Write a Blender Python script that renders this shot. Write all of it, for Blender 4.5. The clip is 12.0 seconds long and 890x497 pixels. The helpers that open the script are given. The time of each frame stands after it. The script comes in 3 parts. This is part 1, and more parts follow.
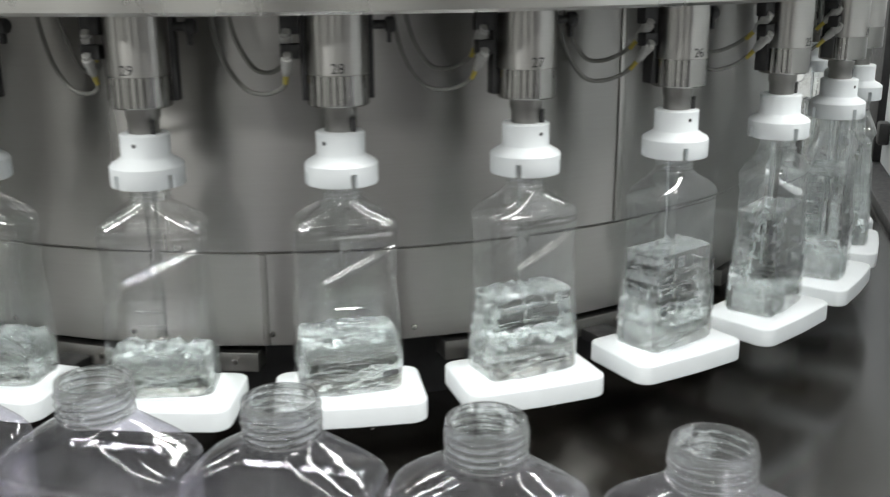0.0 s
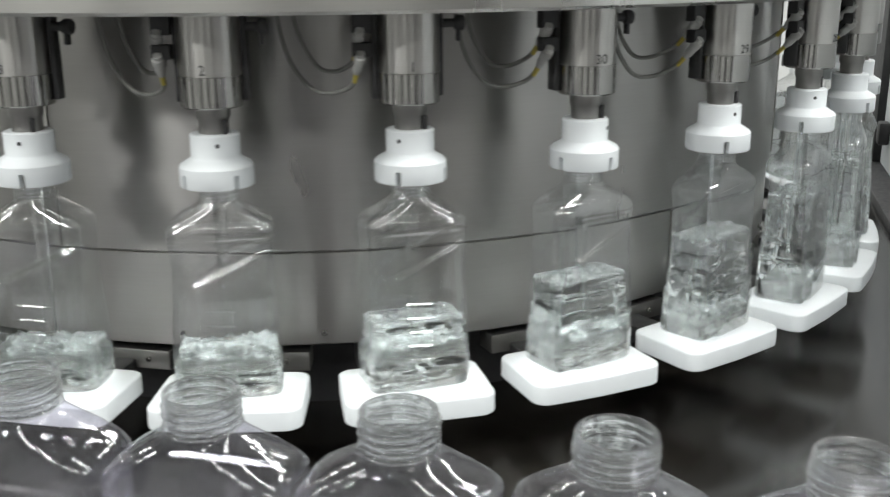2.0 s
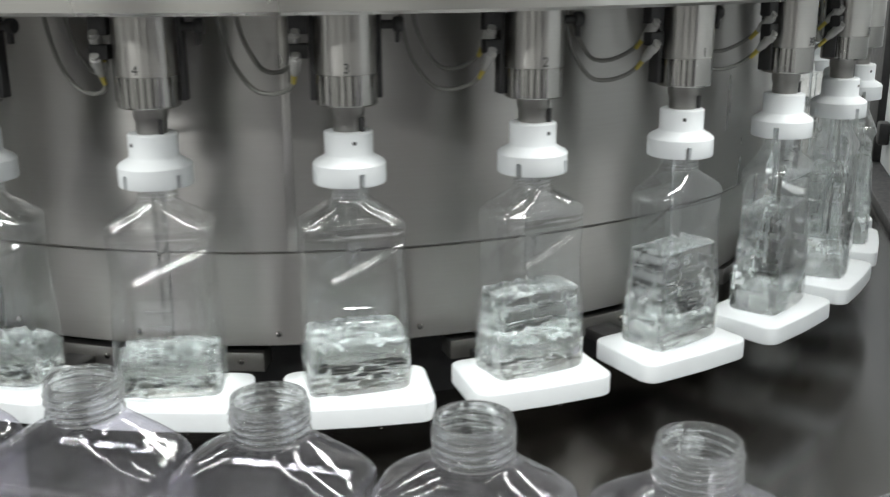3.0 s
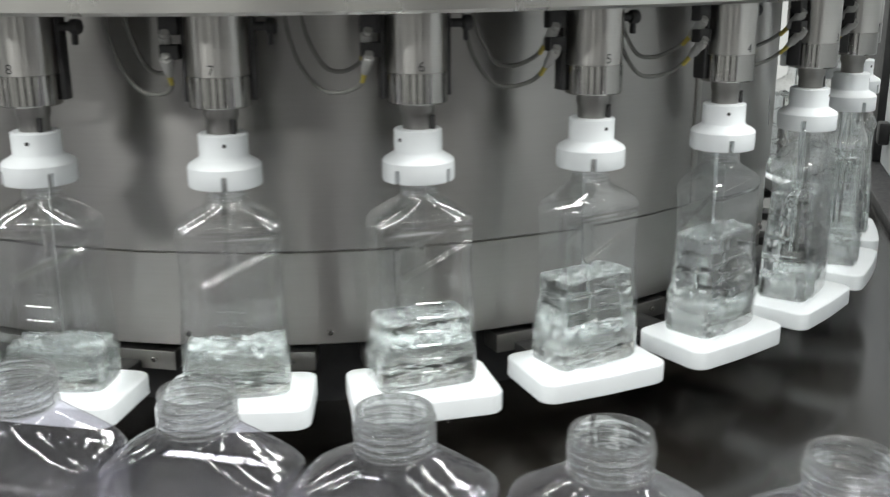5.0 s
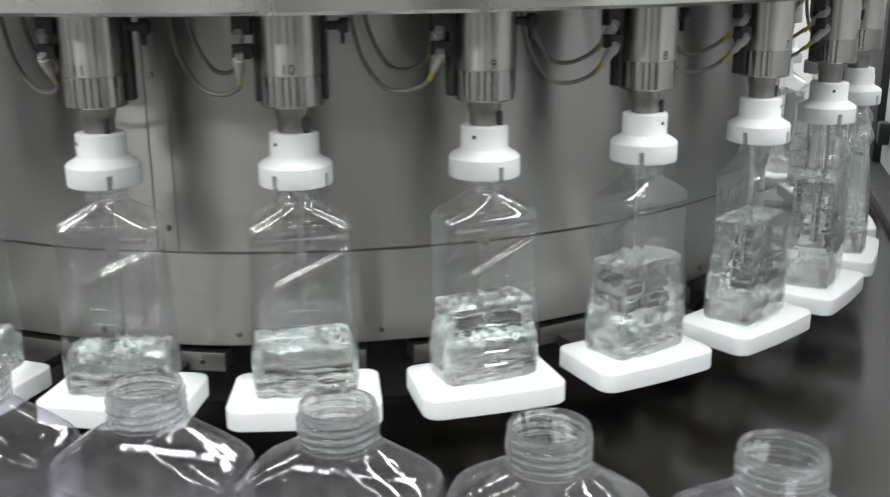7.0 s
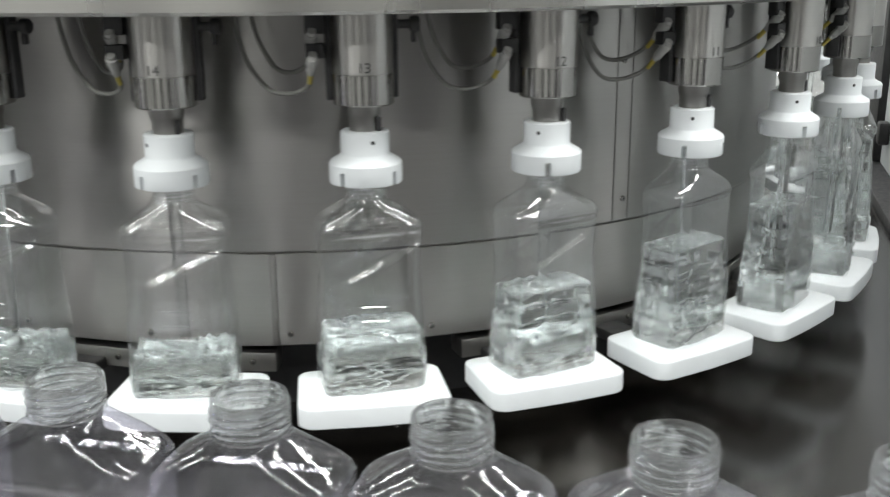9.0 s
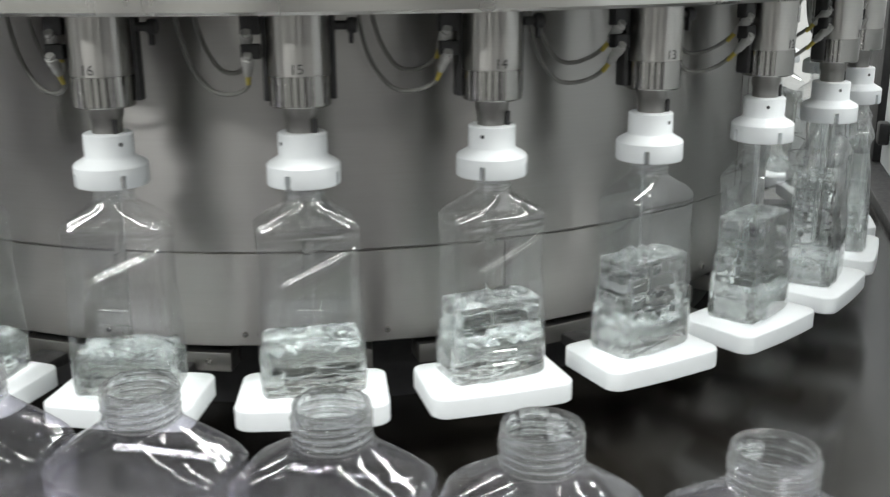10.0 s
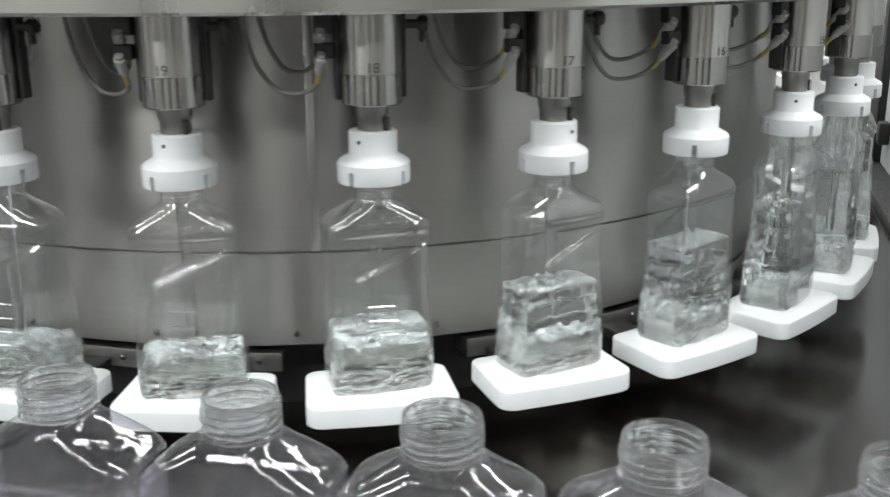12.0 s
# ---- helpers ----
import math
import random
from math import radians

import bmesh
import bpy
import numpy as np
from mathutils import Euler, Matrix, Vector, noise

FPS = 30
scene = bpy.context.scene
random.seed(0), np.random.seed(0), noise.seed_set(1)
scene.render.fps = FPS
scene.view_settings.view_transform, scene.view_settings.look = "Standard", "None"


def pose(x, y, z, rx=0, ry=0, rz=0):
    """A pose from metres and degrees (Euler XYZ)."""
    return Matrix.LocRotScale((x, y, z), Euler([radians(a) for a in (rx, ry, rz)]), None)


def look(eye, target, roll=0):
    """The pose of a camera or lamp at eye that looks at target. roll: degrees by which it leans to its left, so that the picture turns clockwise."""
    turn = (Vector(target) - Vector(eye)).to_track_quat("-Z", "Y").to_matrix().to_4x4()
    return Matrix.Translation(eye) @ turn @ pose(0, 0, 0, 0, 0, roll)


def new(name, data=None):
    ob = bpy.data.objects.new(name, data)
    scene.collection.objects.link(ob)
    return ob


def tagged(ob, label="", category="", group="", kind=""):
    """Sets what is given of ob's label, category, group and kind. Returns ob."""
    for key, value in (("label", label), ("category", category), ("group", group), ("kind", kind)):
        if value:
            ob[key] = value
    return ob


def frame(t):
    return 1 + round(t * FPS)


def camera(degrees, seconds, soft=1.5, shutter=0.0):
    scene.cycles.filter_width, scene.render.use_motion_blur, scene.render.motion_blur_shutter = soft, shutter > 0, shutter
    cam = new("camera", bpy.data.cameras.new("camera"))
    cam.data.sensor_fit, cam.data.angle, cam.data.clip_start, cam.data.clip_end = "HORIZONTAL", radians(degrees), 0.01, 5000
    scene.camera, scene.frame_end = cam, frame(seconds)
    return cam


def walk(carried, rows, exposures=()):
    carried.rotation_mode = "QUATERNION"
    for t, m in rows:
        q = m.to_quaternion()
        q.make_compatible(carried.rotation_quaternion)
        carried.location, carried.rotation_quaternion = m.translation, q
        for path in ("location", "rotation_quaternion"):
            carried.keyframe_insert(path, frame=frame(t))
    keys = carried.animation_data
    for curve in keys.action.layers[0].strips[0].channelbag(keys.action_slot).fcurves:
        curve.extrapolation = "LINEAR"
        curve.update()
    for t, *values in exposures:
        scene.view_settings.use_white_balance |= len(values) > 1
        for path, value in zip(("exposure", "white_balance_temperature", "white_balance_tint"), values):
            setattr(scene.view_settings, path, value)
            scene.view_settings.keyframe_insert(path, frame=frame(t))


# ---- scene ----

# Rotary bottle filler: world axis z is the axis of the carousel, Z0 the rim height of the white centring bells.
Z0 = 1.20
R_HEAD = 0.84            # radius of the ring of filling heads
COUNT = 30               # filling heads
PITCH = 360.0 / COUNT
TOP = Z0 - 0.203         # top of the white pucks
BELT = TOP - 0.0075      # top of the infeed belt

# ---- camera ----
cam = camera(46.89, 12.0, soft=1.35, shutter=0.3)
EYE = Vector((0.0, -1.7641, Z0 + 0.2052))
AIM = Vector((math.sin(radians(6.585)) * math.cos(radians(16.354)), math.cos(radians(6.585)) * math.cos(radians(16.354)), -math.sin(radians(16.354))))
walk(cam, [(0.0, look(EYE, EYE + AIM, -0.366)), (12.0, look(EYE, EYE + AIM, -0.366))])

# ---- light ----
world = bpy.data.worlds.new("hall_light")
scene.world = world
world.use_nodes = True
world.node_tree.nodes["Background"].inputs[0].default_value = (0.80, 0.86, 0.90, 1)
world.node_tree.nodes["Background"].inputs[1].default_value = 0.10
scene.view_settings.exposure = -0.34
scene.cycles.max_bounces = scene.cycles.transmission_bounces = 20
scene.cycles.transparent_max_bounces = 32


def ceiling_lamp(x, y, z, sx, sy, watts):
    data = bpy.data.lights.new("ceiling_lamp", "AREA")
    data.shape, data.size, data.size_y, data.energy, data.color = "RECTANGLE", sx, sy, watts, (0.975, 0.985, 0.968)
    ob = new("ceiling_lamp", data)
    ob.matrix_basis = pose(x, y, z)
    return ob


CEILING = 3.3
LAMPS = [(-2.6, -3.5, 140), (-0.9, -3.5, 46), (1.35, -3.5, 26), (2.95, -3.5, 24),
         (-2.6, -1.42, 62), (-0.9, -1.42, 22), (1.35, -1.42, 66), (2.95, -1.42, 70),
         (-2.6, 1.2, 100), (-0.9, 1.2, 75), (1.35, 1.2, 85), (2.95, 1.2, 110)]
for lx, ly, lw in LAMPS:
    ceiling_lamp(lx, ly, CEILING - 0.075, 1.72, 0.26, lw)


# ---- materials ----
class Mat:
    """A node material: Principled with helpers for noise, ramp and bump."""

    def __init__(self, name, colour=(0.5, 0.5, 0.5), rough=0.5, metal=0.0):
        self.m = bpy.data.materials.new(name)
        self.m.use_nodes = True
        self.t = self.m.node_tree
        self.n, self.l = self.t.nodes, self.t.links
        self.p = self.n["Principled BSDF"]
        self.out = self.n["Material Output"]
        self.p.inputs["Base Color"].default_value = (*colour, 1)
        self.p.inputs["Roughness"].default_value = rough
        self.p.inputs["Metallic"].default_value = metal

    def node(self, kind, **values):
        nd = self.n.new(kind)
        for key, value in values.items():
            nd.inputs[key.replace("_", " ")].default_value = value
        return nd

    def coords(self, scale=(1, 1, 1)):
        tc = self.n.new("ShaderNodeTexCoord")
        mp = self.n.new("ShaderNodeMapping")
        mp.inputs["Scale"].default_value = scale
        self.l.new(tc.outputs["Object"], mp.inputs["Vector"])
        return mp.outputs["Vector"]

    def noise(self, scale, detail=4.0, rough=0.55, stretch=(1, 1, 1)):
        nz = self.node("ShaderNodeTexNoise", Scale=scale, Detail=detail, Roughness=rough)
        self.l.new(self.coords(stretch), nz.inputs["Vector"])
        return nz.outputs["Fac"]

    def ramp(self, fac, stops):
        r = self.n.new("ShaderNodeValToRGB")
        while len(r.color_ramp.elements) < len(stops):
            r.color_ramp.elements.new(0.5)
        for e, (pos, c) in zip(r.color_ramp.elements, stops):
            e.position = pos
            e.color = (*c, 1) if isinstance(c, tuple) else (c, c, c, 1)
        self.l.new(fac, r.inputs["Fac"])
        return r.outputs["Color"]

    def bump(self, fac, strength, distance, onto=None):
        b = self.node("ShaderNodeBump", Strength=strength, Distance=distance)
        self.l.new(fac, b.inputs["Height"])
        for sock in (onto or [self.p.inputs["Normal"]]):
            self.l.new(b.outputs["Normal"], sock)
        return b.outputs["Normal"]

    def drive(self, sock, socket_name):
        self.l.new(sock, self.p.inputs[socket_name])
        return self


def varied(name, c1, c2, rough, metal=0.0, scale=30, bump=0.1, fine=400, rough2=None):
    """A surface whose colour and gloss drift at a large scale, with a fine relief."""
    mt = Mat(name, c1, rough, metal)
    big = mt.noise(scale)
    mt.drive(mt.ramp(big, [(0.3, c1), (0.7, c2)]), "Base Color")
    mt.drive(mt.ramp(mt.noise(scale * 2.3, 6), [(0.3, rough), (0.75, rough2 if rough2 is not None else min(1, rough * 1.35))]), "Roughness")
    mt.bump(mt.noise(fine, 3), bump, 0.001)
    return mt.m


def brushed_steel(name, shade, rough, aniso=0.6, grain=(1, 1, 60), bump=0.06):
    mt = Mat(name, (shade,) * 3, rough, 1.0)
    mt.drive(mt.ramp(mt.noise(14, 5, 0.6, grain), [(0.25, (shade * 0.985, shade * 0.965, shade * 0.915)), (0.75, (shade * 1.03, shade * 1.01, shade * 0.965))]), "Base Color")
    mt.drive(mt.ramp(mt.noise(7, 5, 0.6, (1, 1, 0.25)), [(0.3, rough * 0.85), (0.7, rough * 1.2)]), "Roughness")
    mt.bump(mt.noise(40, 3, 0.6, grain), bump, 0.0006)
    if aniso:
        mt.p.inputs["Anisotropic"].default_value = aniso
        mt.p.inputs["Anisotropic Rotation"].default_value = 0.25
        tg = mt.n.new("ShaderNodeTangent")
        tg.direction_type, tg.axis = "RADIAL", "Z"
        mt.l.new(tg.outputs["Tangent"], mt.p.inputs["Tangent"])
    return mt.m


def clear_plastic(name, tint, rough=0.03, gloss_least=0.075, wave=0.07, haze=0.03):
    """Thin clear wall: light goes straight through, gloss grows towards grazing views."""
    mt = Mat(name)
    mt.n.remove(mt.p)
    clear = mt.n.new("ShaderNodeBsdfTransparent")
    clear.inputs[0].default_value = (*tint, 1)
    gloss = mt.n.new("ShaderNodeBsdfGlossy")
    gloss.inputs["Color"].default_value = (1, 1, 1, 1)
    gloss.inputs["Roughness"].default_value = rough
    fres = mt.node("ShaderNodeLayerWeight", Blend=0.5)
    rise = mt.n.new("ShaderNodeMath")
    rise.operation = "POWER"
    rise.inputs[1].default_value = 3.4
    mt.l.new(fres.outputs["Facing"], rise.inputs[0])
    span = mt.n.new("ShaderNodeMapRange")
    span.inputs["To Min"].default_value, span.inputs["To Max"].default_value = gloss_least, 0.85
    mt.l.new(rise.outputs[0], span.inputs["Value"])
    mix = mt.n.new("ShaderNodeMixShader")
    mt.bump(mt.noise(55, 3, 0.5, (1, 1, 0.6)), wave, 0.004, [gloss.inputs["Normal"], fres.inputs["Normal"]])
    mt.l.new(span.outputs[0], mix.inputs[0])
    dull = mt.n.new("ShaderNodeBsdfTranslucent")
    dull.inputs[0].default_value = (0.9, 0.93, 0.93, 1)
    body = mt.n.new("ShaderNodeMixShader")
    body.inputs[0].default_value = haze
    mt.l.new(clear.outputs[0], body.inputs[1])
    mt.l.new(dull.outputs[0], body.inputs[2])
    mt.l.new(body.outputs[0], mix.inputs[1])
    mt.l.new(gloss.outputs[0], mix.inputs[2])
    mt.l.new(mix.outputs[0], mt.out.inputs["Surface"])
    return mt.m


def water(name, tint, wave, scale, rough=0.0, ior=1.2, milk=0.0, bend=0.5, stretch=(1, 1, 1.8)):
    """Liquid in a clear wall: part of the light bends, part goes straight through, bubbles make it milky."""
    mt = Mat(name)
    mt.n.remove(mt.p)
    g = mt.n.new("ShaderNodeBsdfGlass")
    g.inputs["Color"].default_value = (*tint, 1)
    g.inputs["IOR"].default_value = ior
    g.inputs["Roughness"].default_value = rough
    mt.bump(mt.noise(scale, 3, 0.6, stretch), wave, 0.006, [g.inputs["Normal"]])
    straight = mt.n.new("ShaderNodeBsdfTransparent")
    straight.inputs[0].default_value = (*tint, 1)
    clear = mt.n.new("ShaderNodeMixShader")
    clear.inputs[0].default_value = bend
    mt.l.new(straight.outputs[0], clear.inputs[1])
    mt.l.new(g.outputs[0], clear.inputs[2])
    through_it, off_it = mt.n.new("ShaderNodeBsdfTranslucent"), mt.n.new("ShaderNodeBsdfDiffuse")
    dull = mt.n.new("ShaderNodeMixShader")
    for slot, shader in ((1, through_it), (2, off_it)):
        shader.inputs[0].default_value = (0.93, 0.95, 0.95, 1)
        mt.l.new(shader.outputs[0], dull.inputs[slot])
    mix = mt.n.new("ShaderNodeMixShader")
    mix.inputs[0].default_value = milk
    mt.l.new(clear.outputs[0], mix.inputs[1])
    mt.l.new(dull.outputs[0], mix.inputs[2])
    mt.l.new(mix.outputs[0], mt.out.inputs["Surface"])
    return mt.m


STEEL_WALL = brushed_steel("brushed_drum_steel", 0.375, 0.31, 0.93, (1, 1, 30), 0.004)
STEEL_RING = brushed_steel("brushed_ring_steel", 0.44, 0.28, 0.6, (1, 1, 30), 0.03)
STEEL_HEAD = brushed_steel("turned_steel", 0.44, 0.32, 0.75, (1, 1, 40), 0.003)
STEEL_BAND = brushed_steel("polished_steel", 0.34, 0.17, 0.6, (1, 1, 40), 0.0)
STEEL_DULL = brushed_steel("dull_steel", 0.30, 0.40, 0.0, (4, 4, 4))
WHITE = varied("white_polymer", (0.73, 0.765, 0.775), (0.70, 0.73, 0.74), 0.42, 0, 22, 0.10, 500)
BLACK = varied("black_plastic", (0.018, 0.018, 0.019), (0.03, 0.03, 0.03), 0.45, 0, 40, 0.1, 600)
TABLE = varied("black_table", (0.010, 0.009, 0.008), (0.017, 0.015, 0.012), 0.17, 0, 5, 0.02, 160, 0.21)
TABLE.node_tree.nodes["Principled BSDF"].inputs["IOR"].default_value = 1.85   # lacquered
BELT_MAT = varied("grey_belt", (0.030, 0.028, 0.038), (0.045, 0.042, 0.055), 0.38, 0, 20, 0.15, 300)
CABLE = varied("grey_cable", (0.16, 0.16, 0.15), (0.22, 0.22, 0.20), 0.45, 0, 60, 0.1, 700)
YELLOW = varied("yellow_sleeve", (0.50, 0.40, 0.06), (0.40, 0.33, 0.06), 0.5, 0, 60, 0.1, 700)
PLUG = varied("grey_plug", (0.42, 0.42, 0.40), (0.32, 0.32, 0.31), 0.4, 0, 60, 0.1, 700)
INK = varied("dark_ink", (0.03, 0.03, 0.03), (0.05, 0.05, 0.05), 0.6, 0, 60, 0.1, 700)
PLASTER = varied("painted_wall", (0.62, 0.63, 0.62), (0.55, 0.56, 0.55), 0.7, 0, 1.2, 0.1, 90)
CEIL_MAT = varied("ceiling_paint", (0.72, 0.73, 0.72), (0.66, 0.67, 0.66), 0.8, 0, 1.5, 0.1, 90)
FLOOR_MAT = varied("hall_floor", (0.26, 0.25, 0.24), (0.20, 0.19, 0.18), 0.4, 0, 1.5, 0.08, 60)
# dark colour of the added wall strips that the steel mirrors
REFLECTED_DARK = varied("reflected_dark_strip", (0.05, 0.05, 0.05), (0.07, 0.07, 0.07), 0.6, 0, 2, 0.1, 90)
GUARD_WHITE = varied("white_guard", (0.75, 0.78, 0.80), (0.70, 0.73, 0.75), 0.35, 0, 3, 0.05, 90)
PET = clear_plastic("clear_bottle_plastic", (0.975, 0.98, 0.98), gloss_least=0.11, haze=0.008, rough=0.025)
PET_MARK = clear_plastic("embossed_bottle_plastic", (0.93, 0.94, 0.94), gloss_least=0.20, haze=0.16, rough=0.05)
PET_NEW = clear_plastic("clear_empty_bottle_plastic", (0.91, 0.90, 0.955), haze=0.05, rough=0.05, gloss_least=0.045, wave=0.20)
PET_NECK = water("thick_neck_plastic", (0.955, 0.965, 0.965), 0.12, 60, 0.01, 1.36, 0.03, 0.58)
LIQUID = water("clear_liquid", (0.994, 1.0, 0.998), 0.20, 26, ior=1.24, milk=0.003, bend=1.0, stretch=(0.6, 0.6, 2.0))
SPLASH = water("stirred_liquid", (0.99, 1.0, 0.998), 0.4, 90, 0.0, 1.45, 0.08, 1.0)
CLOUD = water("cloudy_liquid", (0.99, 1.0, 0.998), 0.7, 130, 0.0, 1.26, 0.024, 1.0)
FOAM = water("bubbly_liquid", (0.90, 0.91, 0.91), 0.5, 120, 0.0, 1.40, 0.04, 1.0)


# ---- mesh helpers ----
def mesh_of(name, bm, material, smooth=35, outward=True):
    me = bpy.data.meshes.new(name)
    if outward:
        bmesh.ops.recalc_face_normals(bm, faces=bm.faces)
    bm.to_mesh(me)
    bm.free()
    me.materials.append(material)
    if smooth:
        me.shade_smooth()
        if smooth < 180:
            me.set_sharp_from_angle(angle=radians(smooth))
    return me


def part(name, bm, material, parent=None, label="", smooth=35):
    me = bm if isinstance(bm, bpy.types.Mesh) else mesh_of(name, bm, material, smooth)
    ob = new(name, me)
    ob.parent = parent
    if label:
        ob["label"] = label
    return ob


def lathe(profile, steps=32, closed=False):
    """A turned body: (radius, z) pairs from one end to the other; ends at radius 0 are closed by a fan."""
    bm = bmesh.new()
    rings = []
    for r, z in profile:
        if r < 1e-6:
            rings.append([bm.verts.new((0, 0, z))])
        else:
            rings.append([bm.verts.new((r * math.cos(2 * math.pi * i / steps), r * math.sin(2 * math.pi * i / steps), z)) for i in range(steps)])
    pairs = list(zip(rings, rings[1:])) + ([(rings[-1], rings[0])] if closed else [])
    for a, b in pairs:
        for i in range(steps):
            j = (i + 1) % steps
            if len(a) == 1 and len(b) == 1:
                continue
            if len(a) == 1:
                bm.faces.new((a[0], b[j], b[i]))
            elif len(b) == 1:
                bm.faces.new((a[i], a[j], b[0]))
            else:
                bm.faces.new((a[i], a[j], b[j], b[i]))
    return bm


def box(x0, y0, z0, x1, y1, z1, bevel=0.0, seg=2):
    bm = bmesh.new()
    bmesh.ops.create_cube(bm, size=1, matrix=Matrix.Translation(((x0 + x1) / 2, (y0 + y1) / 2, (z0 + z1) / 2)) @ Matrix.Diagonal((x1 - x0, y1 - y0, z1 - z0, 1)))
    if bevel:
        bmesh.ops.bevel(bm, geom=bm.edges[:], offset=bevel, segments=seg, affect="EDGES", profile=0.5)
    return bm


def moved(bm, m):
    bmesh.ops.transform(bm, matrix=m, verts=bm.verts)
    return bm


def joined(*bms):
    out = bms[0]
    for b in bms[1:]:
        me = bpy.data.meshes.new("tmp")
        b.to_mesh(me)
        b.free()
        out.from_mesh(me)
        bpy.data.meshes.remove(me)
    return out


def tube(points, radius, sides=8):
    """A swept tube through points (smoothed by Catmull-Rom)."""
    pts = [Vector(q) for q in points]
    path = []
    for i in range(len(pts) - 1):
        p0, p1, p2, p3 = pts[max(i - 1, 0)], pts[i], pts[i + 1], pts[min(i + 2, len(pts) - 1)]
        for k in range(6):
            s = k / 6
            path.append(0.5 * (2 * p1 + (p2 - p0) * s + (2 * p0 - 5 * p1 + 4 * p2 - p3) * s * s + (3 * p1 - p0 - 3 * p2 + p3) * s ** 3))
    path.append(pts[-1])
    bm = bmesh.new()
    rings = []
    for i, c in enumerate(path):
        d = (path[min(i + 1, len(path) - 1)] - path[max(i - 1, 0)]).normalized()
        u = d.cross(Vector((0.31, 0.2, 0.93))).normalized()
        v = d.cross(u)
        rings.append([bm.verts.new(c + radius * (math.cos(2 * math.pi * k / sides) * u + math.sin(2 * math.pi * k / sides) * v)) for k in range(sides)])
    for a, b in zip(rings, rings[1:]):
        for k in range(sides):
            bm.faces.new((a[k], a[(k + 1) % sides], b[(k + 1) % sides], b[k]))
    bm.faces.new(rings[0][::-1])
    bm.faces.new(rings[-1])
    return bm


def skin(bm, rings):
    n = len(rings[0])
    for a, b in zip(rings, rings[1:]):
        for k in range(n):
            bm.faces.new((a[k], a[(k + 1) % n], b[(k + 1) % n], b[k]))


def ease(a, b, x):
    s = min(1, max(0, (x - a) / (b - a)))
    return s * s * (3 - 2 * s)


def table_lookup(rows, x):
    for (a, va), (b, vb) in zip(rows, rows[1:]):
        if x <= b:
            return va + (vb - va) * max(0.0, (x - a) / (b - a))
    return rows[-1][1]


# ---- timing: the carousel turns one pitch in 0.595 s; the line of empties keeps step ----
TIMES = [k * 0.5 for k in range(25)]


def turns(t):
    """Pitches turned at t seconds, with the slight beat of the drive."""
    return -0.9177 + 1.68062 * t + (0.018 if round(t * 2) % 2 else -0.014)


# ---- the hall ----
def hall():
    fl = part("floor", box(-5, -6, -0.1, 5, 4, 0.0), FLOOR_MAT)
    tagged(fl, "grey sealed concrete hall floor", "floor", kind="structure")
    ce = part("ceiling", box(-5, -6, CEILING, 5, 4, CEILING + 0.1), CEIL_MAT)
    tagged(ce, "pale painted ceiling of the hall", "ceiling", kind="structure")
    for nm, b in (("wall_north", (-5, 4, 0, 5, 4.15, CEILING)), ("wall_south", (-5, -6.15, 0, 5, -6, CEILING)),
                  ("wall_east", (5, -6, 0, 5.15, 4, CEILING)), ("wall_west", (-5.15, -6, 0, -5, 4, CEILING))):
        tagged(part(nm, box(*b), PLASTER), "pale grey painted hall wall", "wall", kind="structure")
    # unseen uprights, added so that drum and heads mirror dark vertical bands
    for nm, b in (("reflected_strip_1", (-3.4, -6, 0, -2.5, -5.8, CEILING)), ("reflected_strip_2", (-0.9, -6, 0, -0.1, -5.8, CEILING)), ("reflected_strip_3", (1.5, -6, 0, 2.5, -5.8, CEILING)),
                  ("reflected_strip_4", (4.8, -3.6, 0, 5, -2.5, CEILING)), ("reflected_strip_5", (4.8, -0.6, 0, 5, 0.5, CEILING)), ("reflected_strip_6", (-5, -3.4, 0, -4.8, -2.4, CEILING)), ("reflected_strip_7", (-5, -1.0, 0, -4.8, 0.0, CEILING))):
        tagged(part(nm, box(*b), REFLECTED_DARK), "unseen dark strip added on the hall wall for reflections in the steel", "column", kind="structure")


hall()


# ---- machine table ----
EDGE_AT = Vector((1.151, 0.291, 0))           # a point on the table's straight edge beside the guard
EDGE_TURN = math.degrees(math.atan2(0.929, 0.369))


def prism(outline, z0, z1):
    bm = bmesh.new()
    lo, hi = [bm.verts.new((x, y, z0)) for x, y in outline], [bm.verts.new((x, y, z1)) for x, y in outline]
    for k in range(len(outline)):
        j = (k + 1) % len(outline)
        bm.faces.new((lo[k], lo[j], hi[j], hi[k]))
    bm.faces.new(lo[::-1])
    bm.faces.new(hi)
    return bm


def machine_table():
    z = TOP - 0.097
    root = tagged(new("machine_table"), "black polished machine table under the filler", "machine table", kind="structure")
    far, near = EDGE_AT + 1.3 * Vector((0.369, 0.929, 0)), EDGE_AT - 2.3 * Vector((0.369, 0.929, 0))
    part("table_top", prism([(-1.02, -1.45), (near.x, near.y), (far.x, far.y), (-1.02, 1.5)], z - 0.05, z), TABLE, root, smooth=0)
    part("pedestal", prism([(-0.9, -1.2), (0.2, -1.2), (0.9, 1.1), (-0.9, 1.1)], 0.0, z - 0.05), STEEL_DULL, root, "dull steel pedestal", smooth=0)


machine_table()


